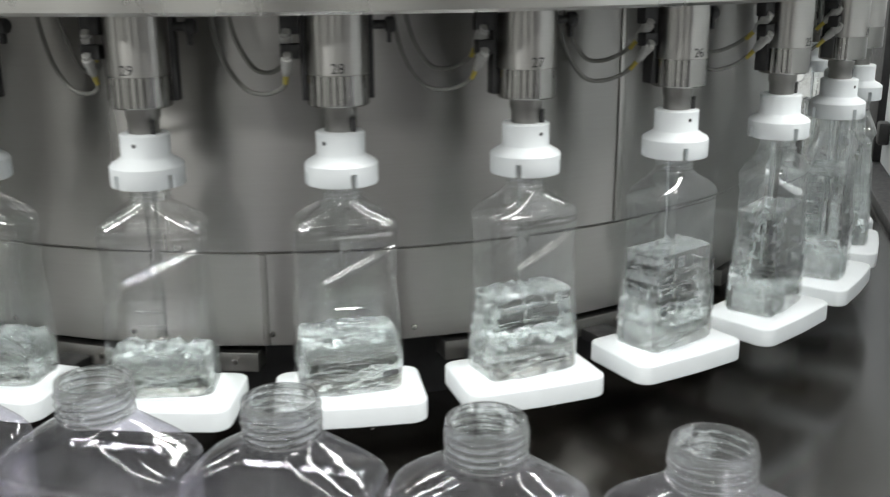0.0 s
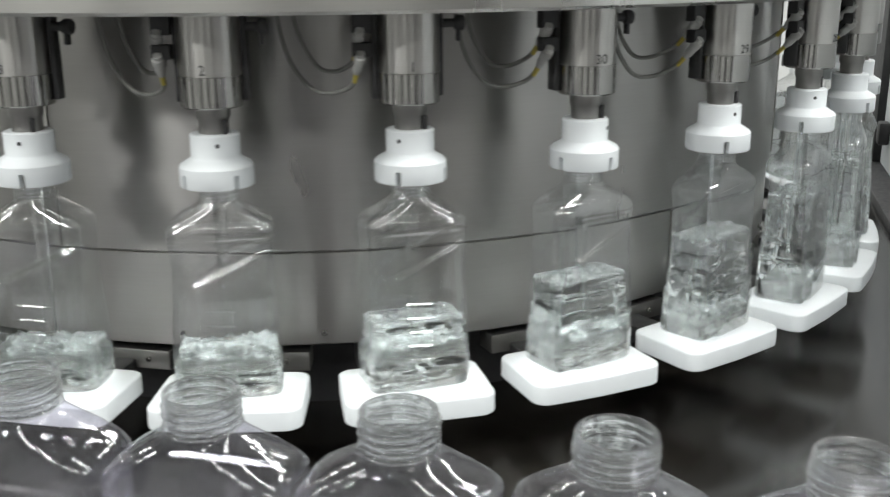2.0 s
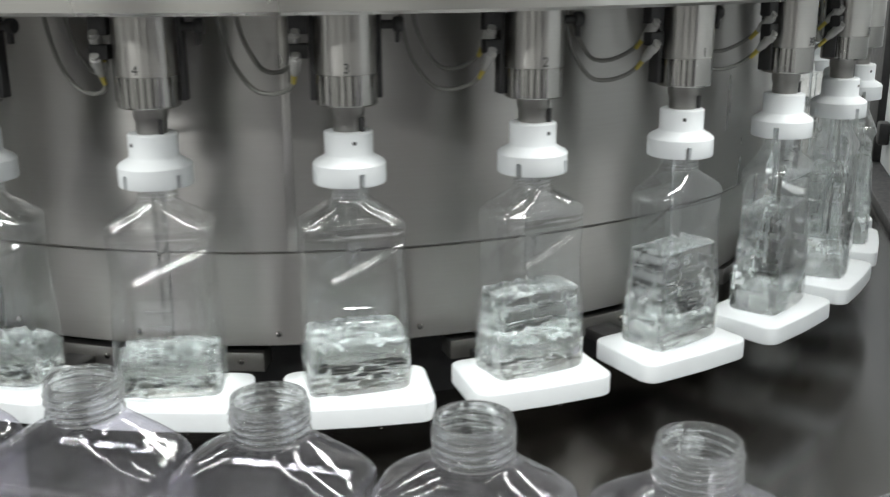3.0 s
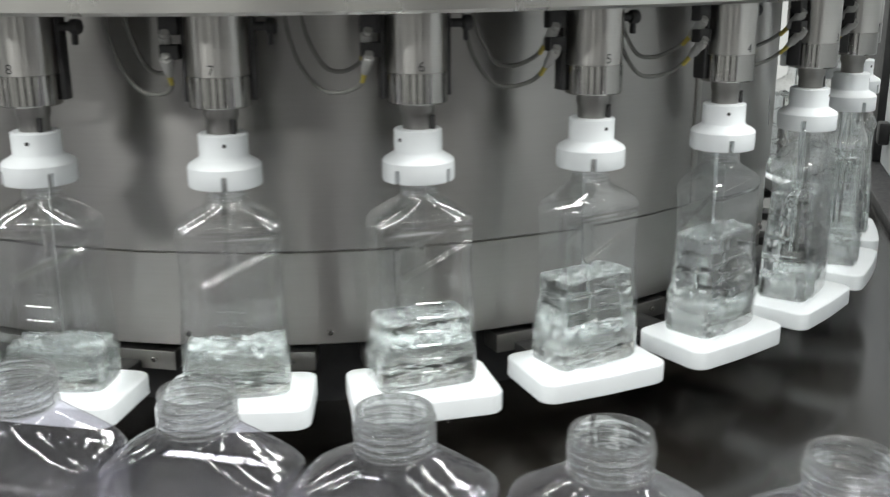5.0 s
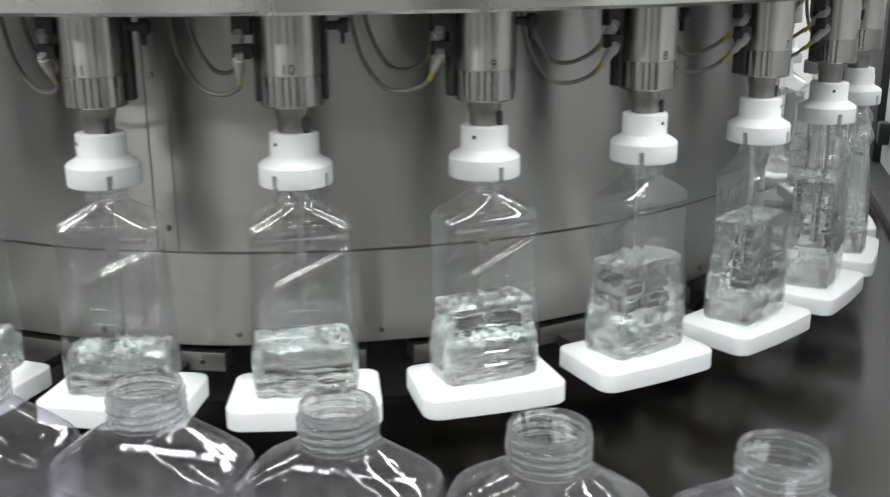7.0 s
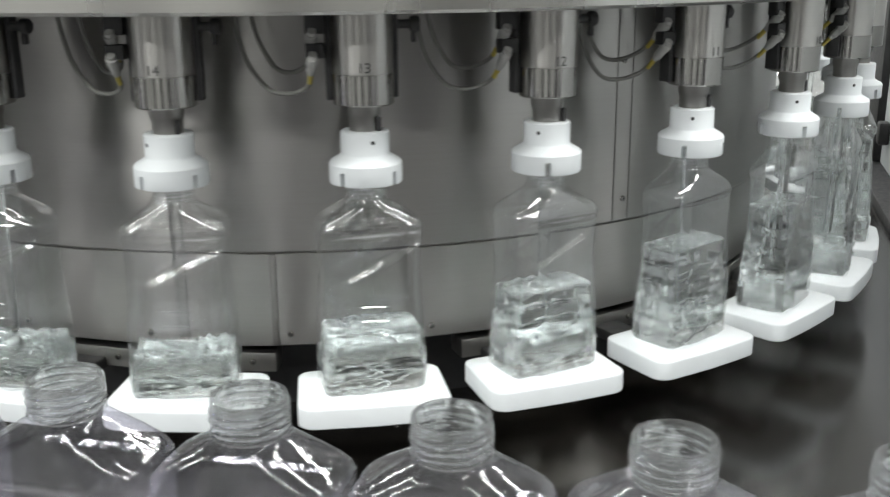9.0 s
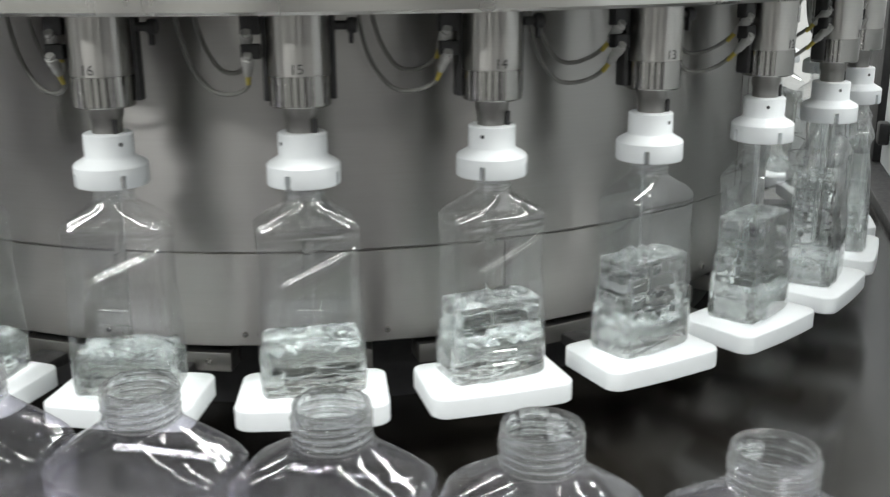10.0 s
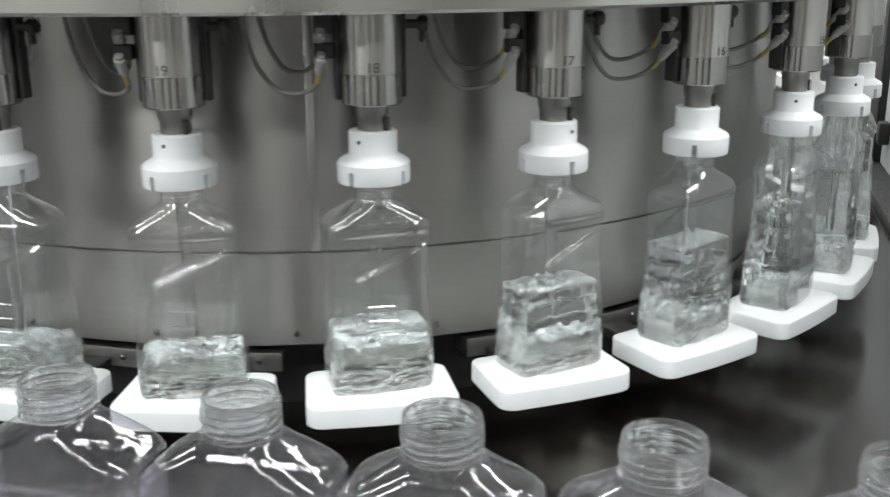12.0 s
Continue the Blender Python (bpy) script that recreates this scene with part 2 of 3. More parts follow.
def guard():
    """White machine guard on a black sill along the edge of the table."""
    root = tagged(new("machine_guard"), "white guard panel in a black frame beside the filler", "machine guard")
    root.matrix_basis = Matrix.Translation(EDGE_AT) @ pose(0, 0, TOP - 0.147, 0, 0, EDGE_TURN)
    part("sill", box(-1.70, -0.075, 0.0, 1.3, -0.002, 0.068, 0.006), BLACK, root, "black sill")
    part("panel", box(-1.65, -0.073, 0.068, 0.20, -0.058, 0.56, 0.002), GUARD_WHITE, root, "white panel")
    part("post", box(0.20, -0.080, 0.068, 0.60, -0.040, 0.56, 0.004), BLACK, root, "black upright")
    part("handle", joined(box(0.10, -0.058, 0.125, 0.14, -0.034, 0.175, 0.005), box(0.13, -0.060, 0.138, 0.20, -0.046, 0.162, 0.004)), BLACK, root, "black latch handle")


guard()


# ---- carousel ----
carousel = tagged(new("filling_carousel"), "turning stainless steel rotary filler with thirty heads and white pucks", "filling machine")


def drum():
    wall = lathe([(0.700, Z0 - 0.099), (0.728, Z0 - 0.099), (0.730, Z0 - 0.097), (0.730, Z0 + 0.42), (0.700, Z0 + 0.42)], 240, True)
    part("drum_wall", wall, STEEL_WALL, carousel, "brushed stainless steel drum wall", smooth=40)
    skirt = lathe([(0.70, Z0 - 0.204), (0.7245, Z0 - 0.204), (0.726, Z0 - 0.2025), (0.726, Z0 - 0.1015), (0.7245, Z0 - 0.100), (0.70, Z0 - 0.100)], 240, True)
    part("drum_skirt", skirt, STEEL_WALL, carousel, smooth=40)
    ring = lathe([(0.72, Z0 + 0.153), (0.905, Z0 + 0.153), (0.908, Z0 + 0.156), (0.908, Z0 + 0.232), (0.905, Z0 + 0.235), (0.72, Z0 + 0.235)], 240, True)
    part("top_ring", ring, STEEL_RING, carousel, "brushed steel ring above the heads", smooth=40)
    part("drum_top", lathe([(0.0, Z0 + 0.405), (0.699, Z0 + 0.405), (0.699, Z0 + 0.42), (0.0, Z0 + 0.42)], 120), STEEL_DULL, carousel, smooth=40)
    core = lathe([(0.0, Z0 - 0.33), (0.66, Z0 - 0.33), (0.66, Z0 - 0.205), (0.0, Z0 - 0.205)], 120)
    part("under_plate", core, BLACK, carousel, smooth=40)


drum()


def radial(k, r=R_HEAD, z=0.0):
    """Pose at head k: x tangential (to the right seen from outside), y inwards, z up."""
    return pose(0, 0, 0, 0, 0, PITCH * k) @ pose(0, -r, z)


def puck_mesh():
    # outline seen from above, y inwards; rounded outer corners
    def corner(cx, cy, rad, a0, a1, n=6):
        return [(cx + rad * math.cos(radians(a0 + (a1 - a0) * i / n)), cy + rad * math.sin(radians(a0 + (a1 - a0) * i / n))) for i in range(n + 1)]
    o, i, hw = -0.050, 0.043, 0.0725
    out = corner(-hw + 0.016, o + 0.016, 0.016, 180, 270) + [(-0.03, o - 0.0012), (0.0, o - 0.002), (0.03, o - 0.0012)] + corner(hw - 0.016, o + 0.016, 0.016, 270, 360)
    out += corner(hw - 0.014, i - 0.012, 0.012, 0, 90) + corner(-hw + 0.014, i - 0.012, 0.012, 90, 180)
    bm = bmesh.new()
    levels = [(-0.0205, 0.982), (-0.0195, 1.0), (-0.0018, 1.0), (-0.0006, 0.992), (0.0, 0.978)]
    rings = [[bm.verts.new((x * s, y * s, z)) for x, y in out] for z, s in levels]
    for a, b in zip(rings, rings[1:]):
        for k in range(len(out)):
            bm.faces.new((a[k], a[(k + 1) % len(out)], b[(k + 1) % len(out)], b[k]))
    bm.faces.new(rings[0][::-1])
    bm.faces.new(rings[-1])
    return mesh_of("puck", bm, WHITE, 40)


def bell_mesh():
    """White centring bell: a collar on a wider flange with square slots cut into its foot."""
    slots, half = (278, 98, 8, 188), 4.6
    angles = sorted([a for a in range(0, 360, 6) if all(abs((a - q + 180) % 360 - 180) > half + 1.2 for q in slots)] + [(q + d) % 360 for q in slots for d in (-half - 0.15, -half, half, half + 0.15)])
    prof = [(0.0205, 0.0475), (0.0222, 0.0462), (0.0222, 0.0270), (0.0232, 0.0252), (0.0315, 0.0205), (0.0334, 0.0180), (0.0334, 0.0135), (0.0334, 0.0012), (0.0328, 0.0), (0.0255, 0.0), (0.0250, 0.002), (0.0250, 0.016)]
    bm = bmesh.new()
    rings = []
    for r, z in prof:
        ring = []
        for a in angles:
            cut = any(abs((a - q + 180) % 360 - 180) <= half + 0.01 for q in slots)
            ring.append(bm.verts.new((r * math.cos(radians(a)), r * math.sin(radians(a)), 0.0125 if cut and z < 0.0125 else z)))
        rings.append(ring)
    skin(bm, rings)
    bm.faces.new(rings[0])
    bm.faces.new(rings[-1][::-1])
    return mesh_of("bell", bm, WHITE, 32)


HEAD_MESHES = {}


def head_meshes():
    m = HEAD_MESHES
    m["bell"] = bell_mesh()
    m["pin"] = mesh_of("pin", moved(lathe([(0, 0.0), (0.0019, 0.0), (0.0019, 0.0225), (0.0, 0.0225)], 10), pose(0, 0, 0.0385, 90)), INK, 30)
    m["nose"] = mesh_of("nose", lathe([(0.0, 0.046), (0.0138, 0.046), (0.0138, 0.0585), (0.0145, 0.060), (0.0155, 0.063), (0.0155, 0.0725), (0.0, 0.0725)], 32), STEEL_DULL, 30)
    m["stud"] = mesh_of("stud", lathe([(0.0, 0.047), (0.0024, 0.047), (0.0024, 0.060), (0.0, 0.060)], 8), BLACK, 30)
    m["band"] = mesh_of("band", lathe([(0.0, 0.0710), (0.0262, 0.0710), (0.0275, 0.0722), (0.0275, 0.0988), (0.0, 0.0988)], 96), STEEL_BAND, 30)
    m["cylinder"] = mesh_of("cylinder", lathe([(0.0, 0.0990), (0.0272, 0.0990), (0.0272, 0.160), (0.0, 0.160)], 96), STEEL_HEAD, 30)
    m["bracket"] = mesh_of("bracket", box(-0.0325, 0.003, 0.074, -0.0272, 0.018, 0.158, 0.0015), BLACK, 30)
    m["guide_bar"] = mesh_of("guide_bar", box(0.0272, 0.004, 0.075, 0.0325, 0.016, 0.158, 0.0015), BLACK, 30)
    knob = joined(moved(lathe([(0, 0), (0.004, 0), (0.004, 0.010), (0.0062, 0.011), (0.0070, 0.013), (0.0070, 0.018), (0.006, 0.0195), (0, 0.0195)], 16), pose(0.0325, 0.006, 0.140, 0, 90, 0) @ pose(0, 0, 0, 0, 0, 0)),
                  box(0.0445, 0.002, 0.124, 0.0485, 0.009, 0.138, 0.0012))
    m["knob"] = mesh_of("knob", knob, BLACK, 35)
    m["terminal"] = mesh_of("terminal", joined(box(-0.050, -0.004, 0.112, -0.0330, 0.008, 0.125, 0.001), box(-0.050, -0.002, 0.133, -0.0330, 0.010, 0.150, 0.001)), BLACK, 30)
    plug = lathe([(0, 0), (0.0030, 0), (0.0034, 0.004), (0.0046, 0.005), (0.0046, 0.014), (0.0055, 0.015), (0.0055, 0.022), (0.0040, 0.0225), (0.0040, 0.026), (0, 0.026)], 14)
    m["plug"] = mesh_of("plug", plug, PLUG, 30)
    m["sleeve"] = mesh_of("sleeve", lathe([(0, -0.012), (0.0021, -0.012), (0.0026, 0.001), (0, 0.001)], 10), YELLOW, 30)
    m["cable"] = mesh_of("cable", tube([(-0.046, 0.018, 0.091), (-0.051, 0.028, 0.082), (-0.066, 0.040, 0.076), (-0.084, 0.046, 0.080), (-0.101, 0.050, 0.102), (-0.110, 0.052, 0.130), (-0.114, 0.052, 0.158)], 0.0022), CABLE, 60)
    m["cable_b"] = mesh_of("cable_b", tube([(-0.045, 0.020, 0.112), (-0.049, 0.031, 0.103), (-0.061, 0.046, 0.095), (-0.076, 0.055, 0.098), (-0.089, 0.060, 0.118), (-0.096, 0.062, 0.140), (-0.098, 0.062, 0.158)], 0.0022), CABLE, 60)
    m["stream"] = mesh_of("stream", lathe([(0.0, 0.015), (0.0064, 0.015), (0.0060, -0.05), (0.0052, -0.10), (0.0048, -0.150), (0.0, -0.150)], 16), LIQUID, 60)


head_meshes()
PUCK = puck_mesh()


def number_text(number, parent):
    cu = bpy.data.curves.new("number", "FONT")
    cu.body, cu.size, cu.align_x, cu.extrude = str(number), 0.0125, "CENTER", 0.0001
    cu.materials.append(INK)
    ob = new("number", cu)
    ob.parent = parent
    ob.matrix_basis = pose(-0.001, -0.0273, 0.1010, 90)
    ob["label"] = "dark painted station number"
    return ob


def filling_head(k):
    head = new("filling_head")
    head.parent = carousel
    head.matrix_basis = radial(k, R_HEAD, Z0)
    head["label"] = "steel filling cylinder with a white centring bell"
    m = HEAD_MESHES
    rng = random.Random(100 + k)
    bell = part("bell", m["bell"], WHITE, head, "white plastic centring bell with slots")
    turn = rng.uniform(-60, 60)
    bell.matrix_basis = pose(0, 0, 0, 0, 0, turn)
    pin = part("pin", m["pin"], INK, head)
    pin.matrix_basis = pose(0, 0, 0, 0, 0, rng.uniform(-70, 70))
    part("nose", m["nose"], STEEL_DULL, head)
    st = part("stud", m["stud"], BLACK, head)
    st.matrix_basis = pose(0.012, -0.010, 0)
    part("band", m["band"], STEEL_BAND, head, "polished steel band")
    part("cylinder", m["cylinder"], STEEL_HEAD, head)
    part("bracket", m["bracket"], BLACK, head)
    part("guide_bar", m["guide_bar"], BLACK, head)
    part("knob", m["knob"], BLACK, head)
    block = part("terminal_block", m["terminal"], BLACK, head)
    for z, y in ((0.117, 0.013), (0.097, 0.011)):
        for nm in ("plug", "sleeve"):
            pl = part(nm, m[nm], PLUG, head, "grey cable plug" if nm == "plug" else "yellow cable sleeve")
            pl.matrix_basis = pose(-0.046, y, z, 42, 6, 0)
    part("cable", m["cable"], CABLE, head)
    part("cable", m["cable_b"], CABLE, head)
    stream = part("stream", m["stream"], LIQUID, head, "thin stream of clear liquid")
    stream.visible_shadow = False
    number_text((-k - 1) % COUNT or COUNT, head)
    return head


BOLT = mesh_of("bolt", lathe([(0, 0.001), (0.0055, 0.001), (0.0055, -0.003), (0.004, -0.005), (0.0026, -0.005), (0.0026, -0.010), (0, -0.010)], 12), STEEL_BAND, 30)
ARM = mesh_of("arm", box(-0.018, 0.0, -0.034, 0.018, 0.150, -0.0207, 0.002), BLACK, 30)
for k in range(COUNT):
    filling_head(k)
    pk = part("puck", PUCK, WHITE, carousel, "white plastic bottle puck")
    pk.matrix_basis = radial(k, R_HEAD, TOP)
    bolt = part("bolt", BOLT, STEEL_BAND, pk, "small steel bolt")
    bolt.matrix_basis = pose(0.020, -0.034, -0.0205)
    arm = part("arm", ARM, BLACK, pk, "black carrier arm")


# small fittings on the drum: screws, brackets, seam strips
def drum_fittings():
    screw = mesh_of("screw", moved(lathe([(0.0032, 0.0), (0.0032, 0.0022), (0.0024, 0.0030), (0.0012, 0.0030), (0.0010, 0.0016), (0, 0.0016)], 12), pose(0, 0, 0, 90)), STEEL_BAND, 40)
    tab = mesh_of("bracket", box(-0.041, -0.002, -0.012, 0.059, 0.030, 0.010, 0.0015), STEEL_DULL, 40)
    strip = mesh_of("seam_strip", box(-0.0045, -0.0012, -0.097, 0.0045, 0.002, 0.16, 0.0005), STEEL_RING, 40)
    for k in range(COUNT):
        s = part("screw", screw, STEEL_BAND, carousel)
        s.matrix_basis = radial(k + 0.5, 0.726, Z0 - 0.190)
        b = part("bracket", tab, STEEL_DULL, carousel, "dull steel bracket under the drum")
        b.matrix_basis = radial(k, 0.722, Z0 - 0.222)
        s2 = part("screw", screw, STEEL_BAND, carousel)
        s2.matrix_basis = radial(k, 0.724, Z0 - 0.222) @ pose(0.034, 0, 0)
    groove = mesh_of("seam_line", box(-0.0008, -0.0006, -0.097, 0.0008, 0.002, 0.16, 0.0002), STEEL_DULL, 40)
    low = mesh_of("skirt_seam", box(-0.0035, -0.0022, -0.2025, 0.0035, 0.002, -0.1015, 0.0008), STEEL_DULL, 40)
    for k in (-12.02, -11.87):
        g = part("seam_line", groove, STEEL_DULL, carousel, "dark joint of the drum sheets")
        g.matrix_basis = radial(k, 0.7302, Z0)
    for k, z in ((-11.965, 0.085), (-11.93, -0.072)):
        s3 = part("screw", screw, STEEL_BAND, carousel)
        s3.matrix_basis = radial(k, 0.730, Z0 + z)
    for k in (0.46, -7.02, -14.60, -22.0):
        g = part("skirt_seam", low, STEEL_DULL, carousel, "joint strip of the skirt")
        g.matrix_basis = radial(k, 0.7265, Z0)
    for k in (3.15, -4.37, -19.34):
        st = part("seam_strip", strip, STEEL_RING, carousel, "bright steel seam strip")
        st.matrix_basis = radial(k, 0.731, Z0)


drum_fittings()


# ---- bottles ----
BOTTLE_TURN = 8.0        # how the bottles stand turned on their pucks
H = 0.2072               # height of a bottle
NECK_Z = 0.1885          # where the neck begins
WIDTHS = [(0.0, 0.0445), (0.002, 0.0485), (0.006, 0.0505), (0.03, 0.0507), (0.07, 0.0492), (0.10, 0.0474), (0.118, 0.0466), (0.136, 0.0470), (0.152, 0.0482), (0.158, 0.0485), (0.1645, 0.0484), (0.1680, 0.0468), (0.1712, 0.0435), (0.1762, 0.0362), (0.1823, 0.0266), (0.1860, 0.0212), (0.1878, 0.0194), (0.1890, 0.0188)]
DEPTHS = [(0.0, 0.0275), (0.002, 0.0305), (0.006, 0.0325), (0.03, 0.0330), (0.07, 0.0318), (0.10, 0.0290), (0.1590, 0.0280), (0.1612, 0.0285), (0.1635, 0.0281), (0.1660, 0.0270), (0.1720, 0.0246), (0.1800, 0.0218), (0.1850, 0.0203), (0.1878, 0.0192), (0.1890, 0.0188)]
PANEL = 0.0040           # step between the label panel and the grip above it


def section(z, steps, shrink=0.0, panel=True):
    """Outline of the bottle at height z: a rounded oblong that turns round at the neck; the grip above the slanting edge of the label panel is set back."""
    a, b = table_lookup(WIDTHS, z) - shrink, table_lookup(DEPTHS, z) - shrink
    n = 5.5 - 3.5 * ease(0.168, 0.1878, z)
    th = np.linspace(0, 2 * np.pi, 721)
    c, s = np.cos(th), np.sin(th)
    x, y = a * np.sign(c) * np.abs(c) ** (2 / n), b * np.sign(s) * np.abs(s) ** (2 / n)
    run = np.concatenate([[0], np.cumsum(np.hypot(np.diff(x), np.diff(y)))])
    at = (np.arange(steps) + 0.5) / steps * run[-1]
    pts = []
    for px, py in zip(np.interp(at, run, x), np.interp(at, run, y)):
        if panel and 0.012 < z < 0.161:
            side = px
            edge = 0.1285 + 0.45 * side           # slanting upper edge of the panel
            proud = min(1, max(0, (edge - z) / 0.005)) * ease(-0.029, -0.025, side)
            back = (1 - proud) * ease(0.012, 0.020, z) * (1 - ease(0.153, 0.159, z)) * ease(0.6, 0.9, abs(py) / b) * (1 - ease(0.040, 0.046, abs(side)))
            py -= math.copysign(PANEL * back, py)
        pts.append((px, py))
    return pts


def bottle_mesh(material):
    steps = 80
    zs = [0.0, 0.0008, 0.002, 0.004, 0.006, 0.009, 0.012, 0.015, 0.018] + [0.020 + 0.0026 * i for i in range(53)] + [0.1575, 0.1590, 0.1601, 0.1612, 0.1624, 0.1635, 0.1647, 0.166, 0.1680, 0.1695, 0.1712, 0.1735, 0.1762, 0.179, 0.1823, 0.1842, 0.1860, 0.1878, NECK_Z]
    bm = bmesh.new()
    rings = [[bm.verts.new((x, y, z)) for x, y in section(z, steps)] for z in zs]
    skin(bm, rings)
    # base with a shallow push-up
    inner = [bm.verts.new((v.co.x * 0.8, v.co.y * 0.75, 0.003)) for v in rings[0]]
    for k in range(steps):
        bm.faces.new((rings[0][(k + 1) % steps], rings[0][k], inner[k], inner[(k + 1) % steps]))
    bm.faces.new(inner[::-1])
    return mesh_of("bottle_body", bm, material, 28)


def neck_mesh(material):
    """Neck with a bead and a helical thread, over the lip and down inside."""
    steps, nz = 64, 36
    bm = bmesh.new()
    rings = []
    for i in range(nz):
        z = NECK_Z + (H - NECK_Z) * i / (nz - 1)
        up = z - NECK_Z
        ring = []
        for k in range(steps):
            th = 2 * math.pi * (k + 0.5) / steps
            r = 0.0189 + 0.0012 * math.exp(-((up - 0.0015) / 0.0009) ** 2)
            if 0.0035 < up < 0.0170:
                d = (up - 0.0040 - 0.0042 * th / (2 * math.pi)) % 0.0042
                r += 0.0011 * math.exp(-((d - 0.0021) / 0.0007) ** 2) * ease(0.0035, 0.0055, up) * (1 - ease(0.0150, 0.0170, up))
            ring.append(bm.verts.new((r * math.cos(th), r * math.sin(th), z)))
        rings.append(ring)
    for r, z in ((0.0187, H + 0.0006), (0.0175, H + 0.0006), (0.0171, H), (0.0169, H - 0.006), (0.0169, H - 0.013), (0.0174, H - 0.0183)):
        rings.append([bm.verts.new((r * math.cos(2 * math.pi * (k + 0.5) / steps), r * math.sin(2 * math.pi * (k + 0.5) / steps), z)) for k in range(steps)])
    skin(bm, rings)
    return mesh_of("neck", bm, material, 50)


SLAB = 0.030             # height of one layer of liquid
LAYERS = 5


def slab_mesh(i):
    """A layer of liquid that fits the bottle; its top is wavy."""
    steps = 48
    shrink = 0.0009 + 0.0002 * i
    bm = bmesh.new()
    rings = []
    for z in (0.0, 0.002, 0.008, 0.014, 0.020, 0.026, 0.029, SLAB):
        s = shrink + (0.0007 if z in (0.0, SLAB) else 0)
        outline = []
        for x, y in section((0.03, 0.055, 0.085, 0.118, 0.118)[i], steps, s, False):
            if i >= 3 or x < -0.024:             # keep within the set-back grip and edge strip
                deep = (0.0276, 0.0266, 0.0246, 0.0232, 0.0229)[i]
                y = max(-deep, min(deep, y))
            outline.append((x, y))
        rings.append([bm.verts.new((x, y, z + (0.0016 * noise.noise(Vector((x * 60, y * 60, 3.0 * i))) if z >= 0.029 else 0))) for x, y in outline])
    for a, b in zip(rings, rings[1:]):
        for k in range(steps):
            bm.faces.new((a[k], a[(k + 1) % steps], b[(k + 1) % steps], b[k]))
    # only the lowest layer has a floor and only the highest a surface
    for last, low in ([(rings[0], True)] if i == 0 else []) + ([(rings[-1], False)] if i == LAYERS - 1 else []):
        prev = last
        for f in (0.66, 0.33):
            cur = [bm.verts.new((v.co.x * f, v.co.y * f, last[0].co.z if low else SLAB + 0.0022 * noise.noise(Vector((v.co.x * f * 70, v.co.y * f * 70, i + 9.0))))) for v in last]
            for k in range(steps):
                quad = (prev[k], prev[(k + 1) % steps], cur[(k + 1) % steps], cur[k])
                bm.faces.new(quad[::-1] if low else quad)
            prev = cur
        bm.faces.new(prev[::-1] if low else prev)
    return mesh_of("liquid", bm, LIQUID, 60, False)


def wisps(bm, rng, count, z0, z1, most):
    """Thin wavy filaments of bubbles that run along the broad faces and the narrow ends."""
    for _ in range(count):
        side = rng.choice((-1, -1, 1))
        x, z, run = rng.uniform(-0.038, 0.030), rng.uniform(z0, z1), rng.uniform(0.3, 1.0) * most
        bow, dip = rng.uniform(-0.003, 0.003), rng.uniform(-0.0035, 0.0035)
        pts = []
        for q in range(5):
            f = q / 4
            pts.append((max(-0.043, min(0.043, x + run * (f - 0.3))), side * (0.0205 - abs(bow) * f), z + dip * f + bow * 4 * f * (1 - f) + rng.uniform(-0.0007, 0.0007)))
        strand = tube(pts, rng.uniform(0.00035, 0.0008), 5)
        me = bpy.data.meshes.new("tmp")
        strand.to_mesh(me)
        strand.free()
        bm.from_mesh(me)
        bpy.data.meshes.remove(me)


def bubbles_mesh(seed):
    """Froth: many small bubbles and a few larger ones in a shallow layer."""
    rng = random.Random(seed)
    bm = bmesh.new()
    for _ in range(130):
        r = rng.uniform(0.0009, 0.0024) if rng.random() < 0.82 else rng.uniform(0.003, 0.0062)
        x, y = rng.uniform(-0.042, 0.042), rng.uniform(-0.020, 0.020)
        z = -0.0015 + rng.gauss(0, 0.0018) if rng.random() < 0.85 else rng.uniform(-0.010, 0.002)
        bmesh.ops.create_icosphere(bm, subdivisions=1, radius=r, matrix=Matrix.Translation((x, y, z)) @ Matrix.Diagonal((1.3, 1.0, 0.7, 1)))
    wisps(bm, rng, 9, -0.028, -0.004, 0.022)
    return mesh_of("froth", bm, FOAM, 180)


def splash_mesh(seed):
    """Turbulence near the base: flattened bubbles and folds."""
    rng = random.Random(50 + seed)
    bm = bmesh.new()
    for _ in range(26):
        r = rng.uniform(0.0012, 0.0042)
        x, y, z = rng.uniform(-0.041, 0.041), rng.uniform(-0.018, 0.018), 0.006 + 0.016 * rng.random() ** 1.6
        bmesh.ops.create_icosphere(bm, subdivisions=2 if r > 0.003 else 1, radius=r, matrix=Matrix.Translation((x, y, z)) @ pose(0, 0, 0, rng.uniform(-30, 30), rng.uniform(-30, 30), 0) @ Matrix.Diagonal((rng.uniform(1.2, 3.2), 1.0, rng.uniform(0.2, 0.6), 1)))
    wisps(bm, rng, 20, 0.006, 0.031, 0.040)
    return mesh_of("splash", bm, SPLASH, 180)


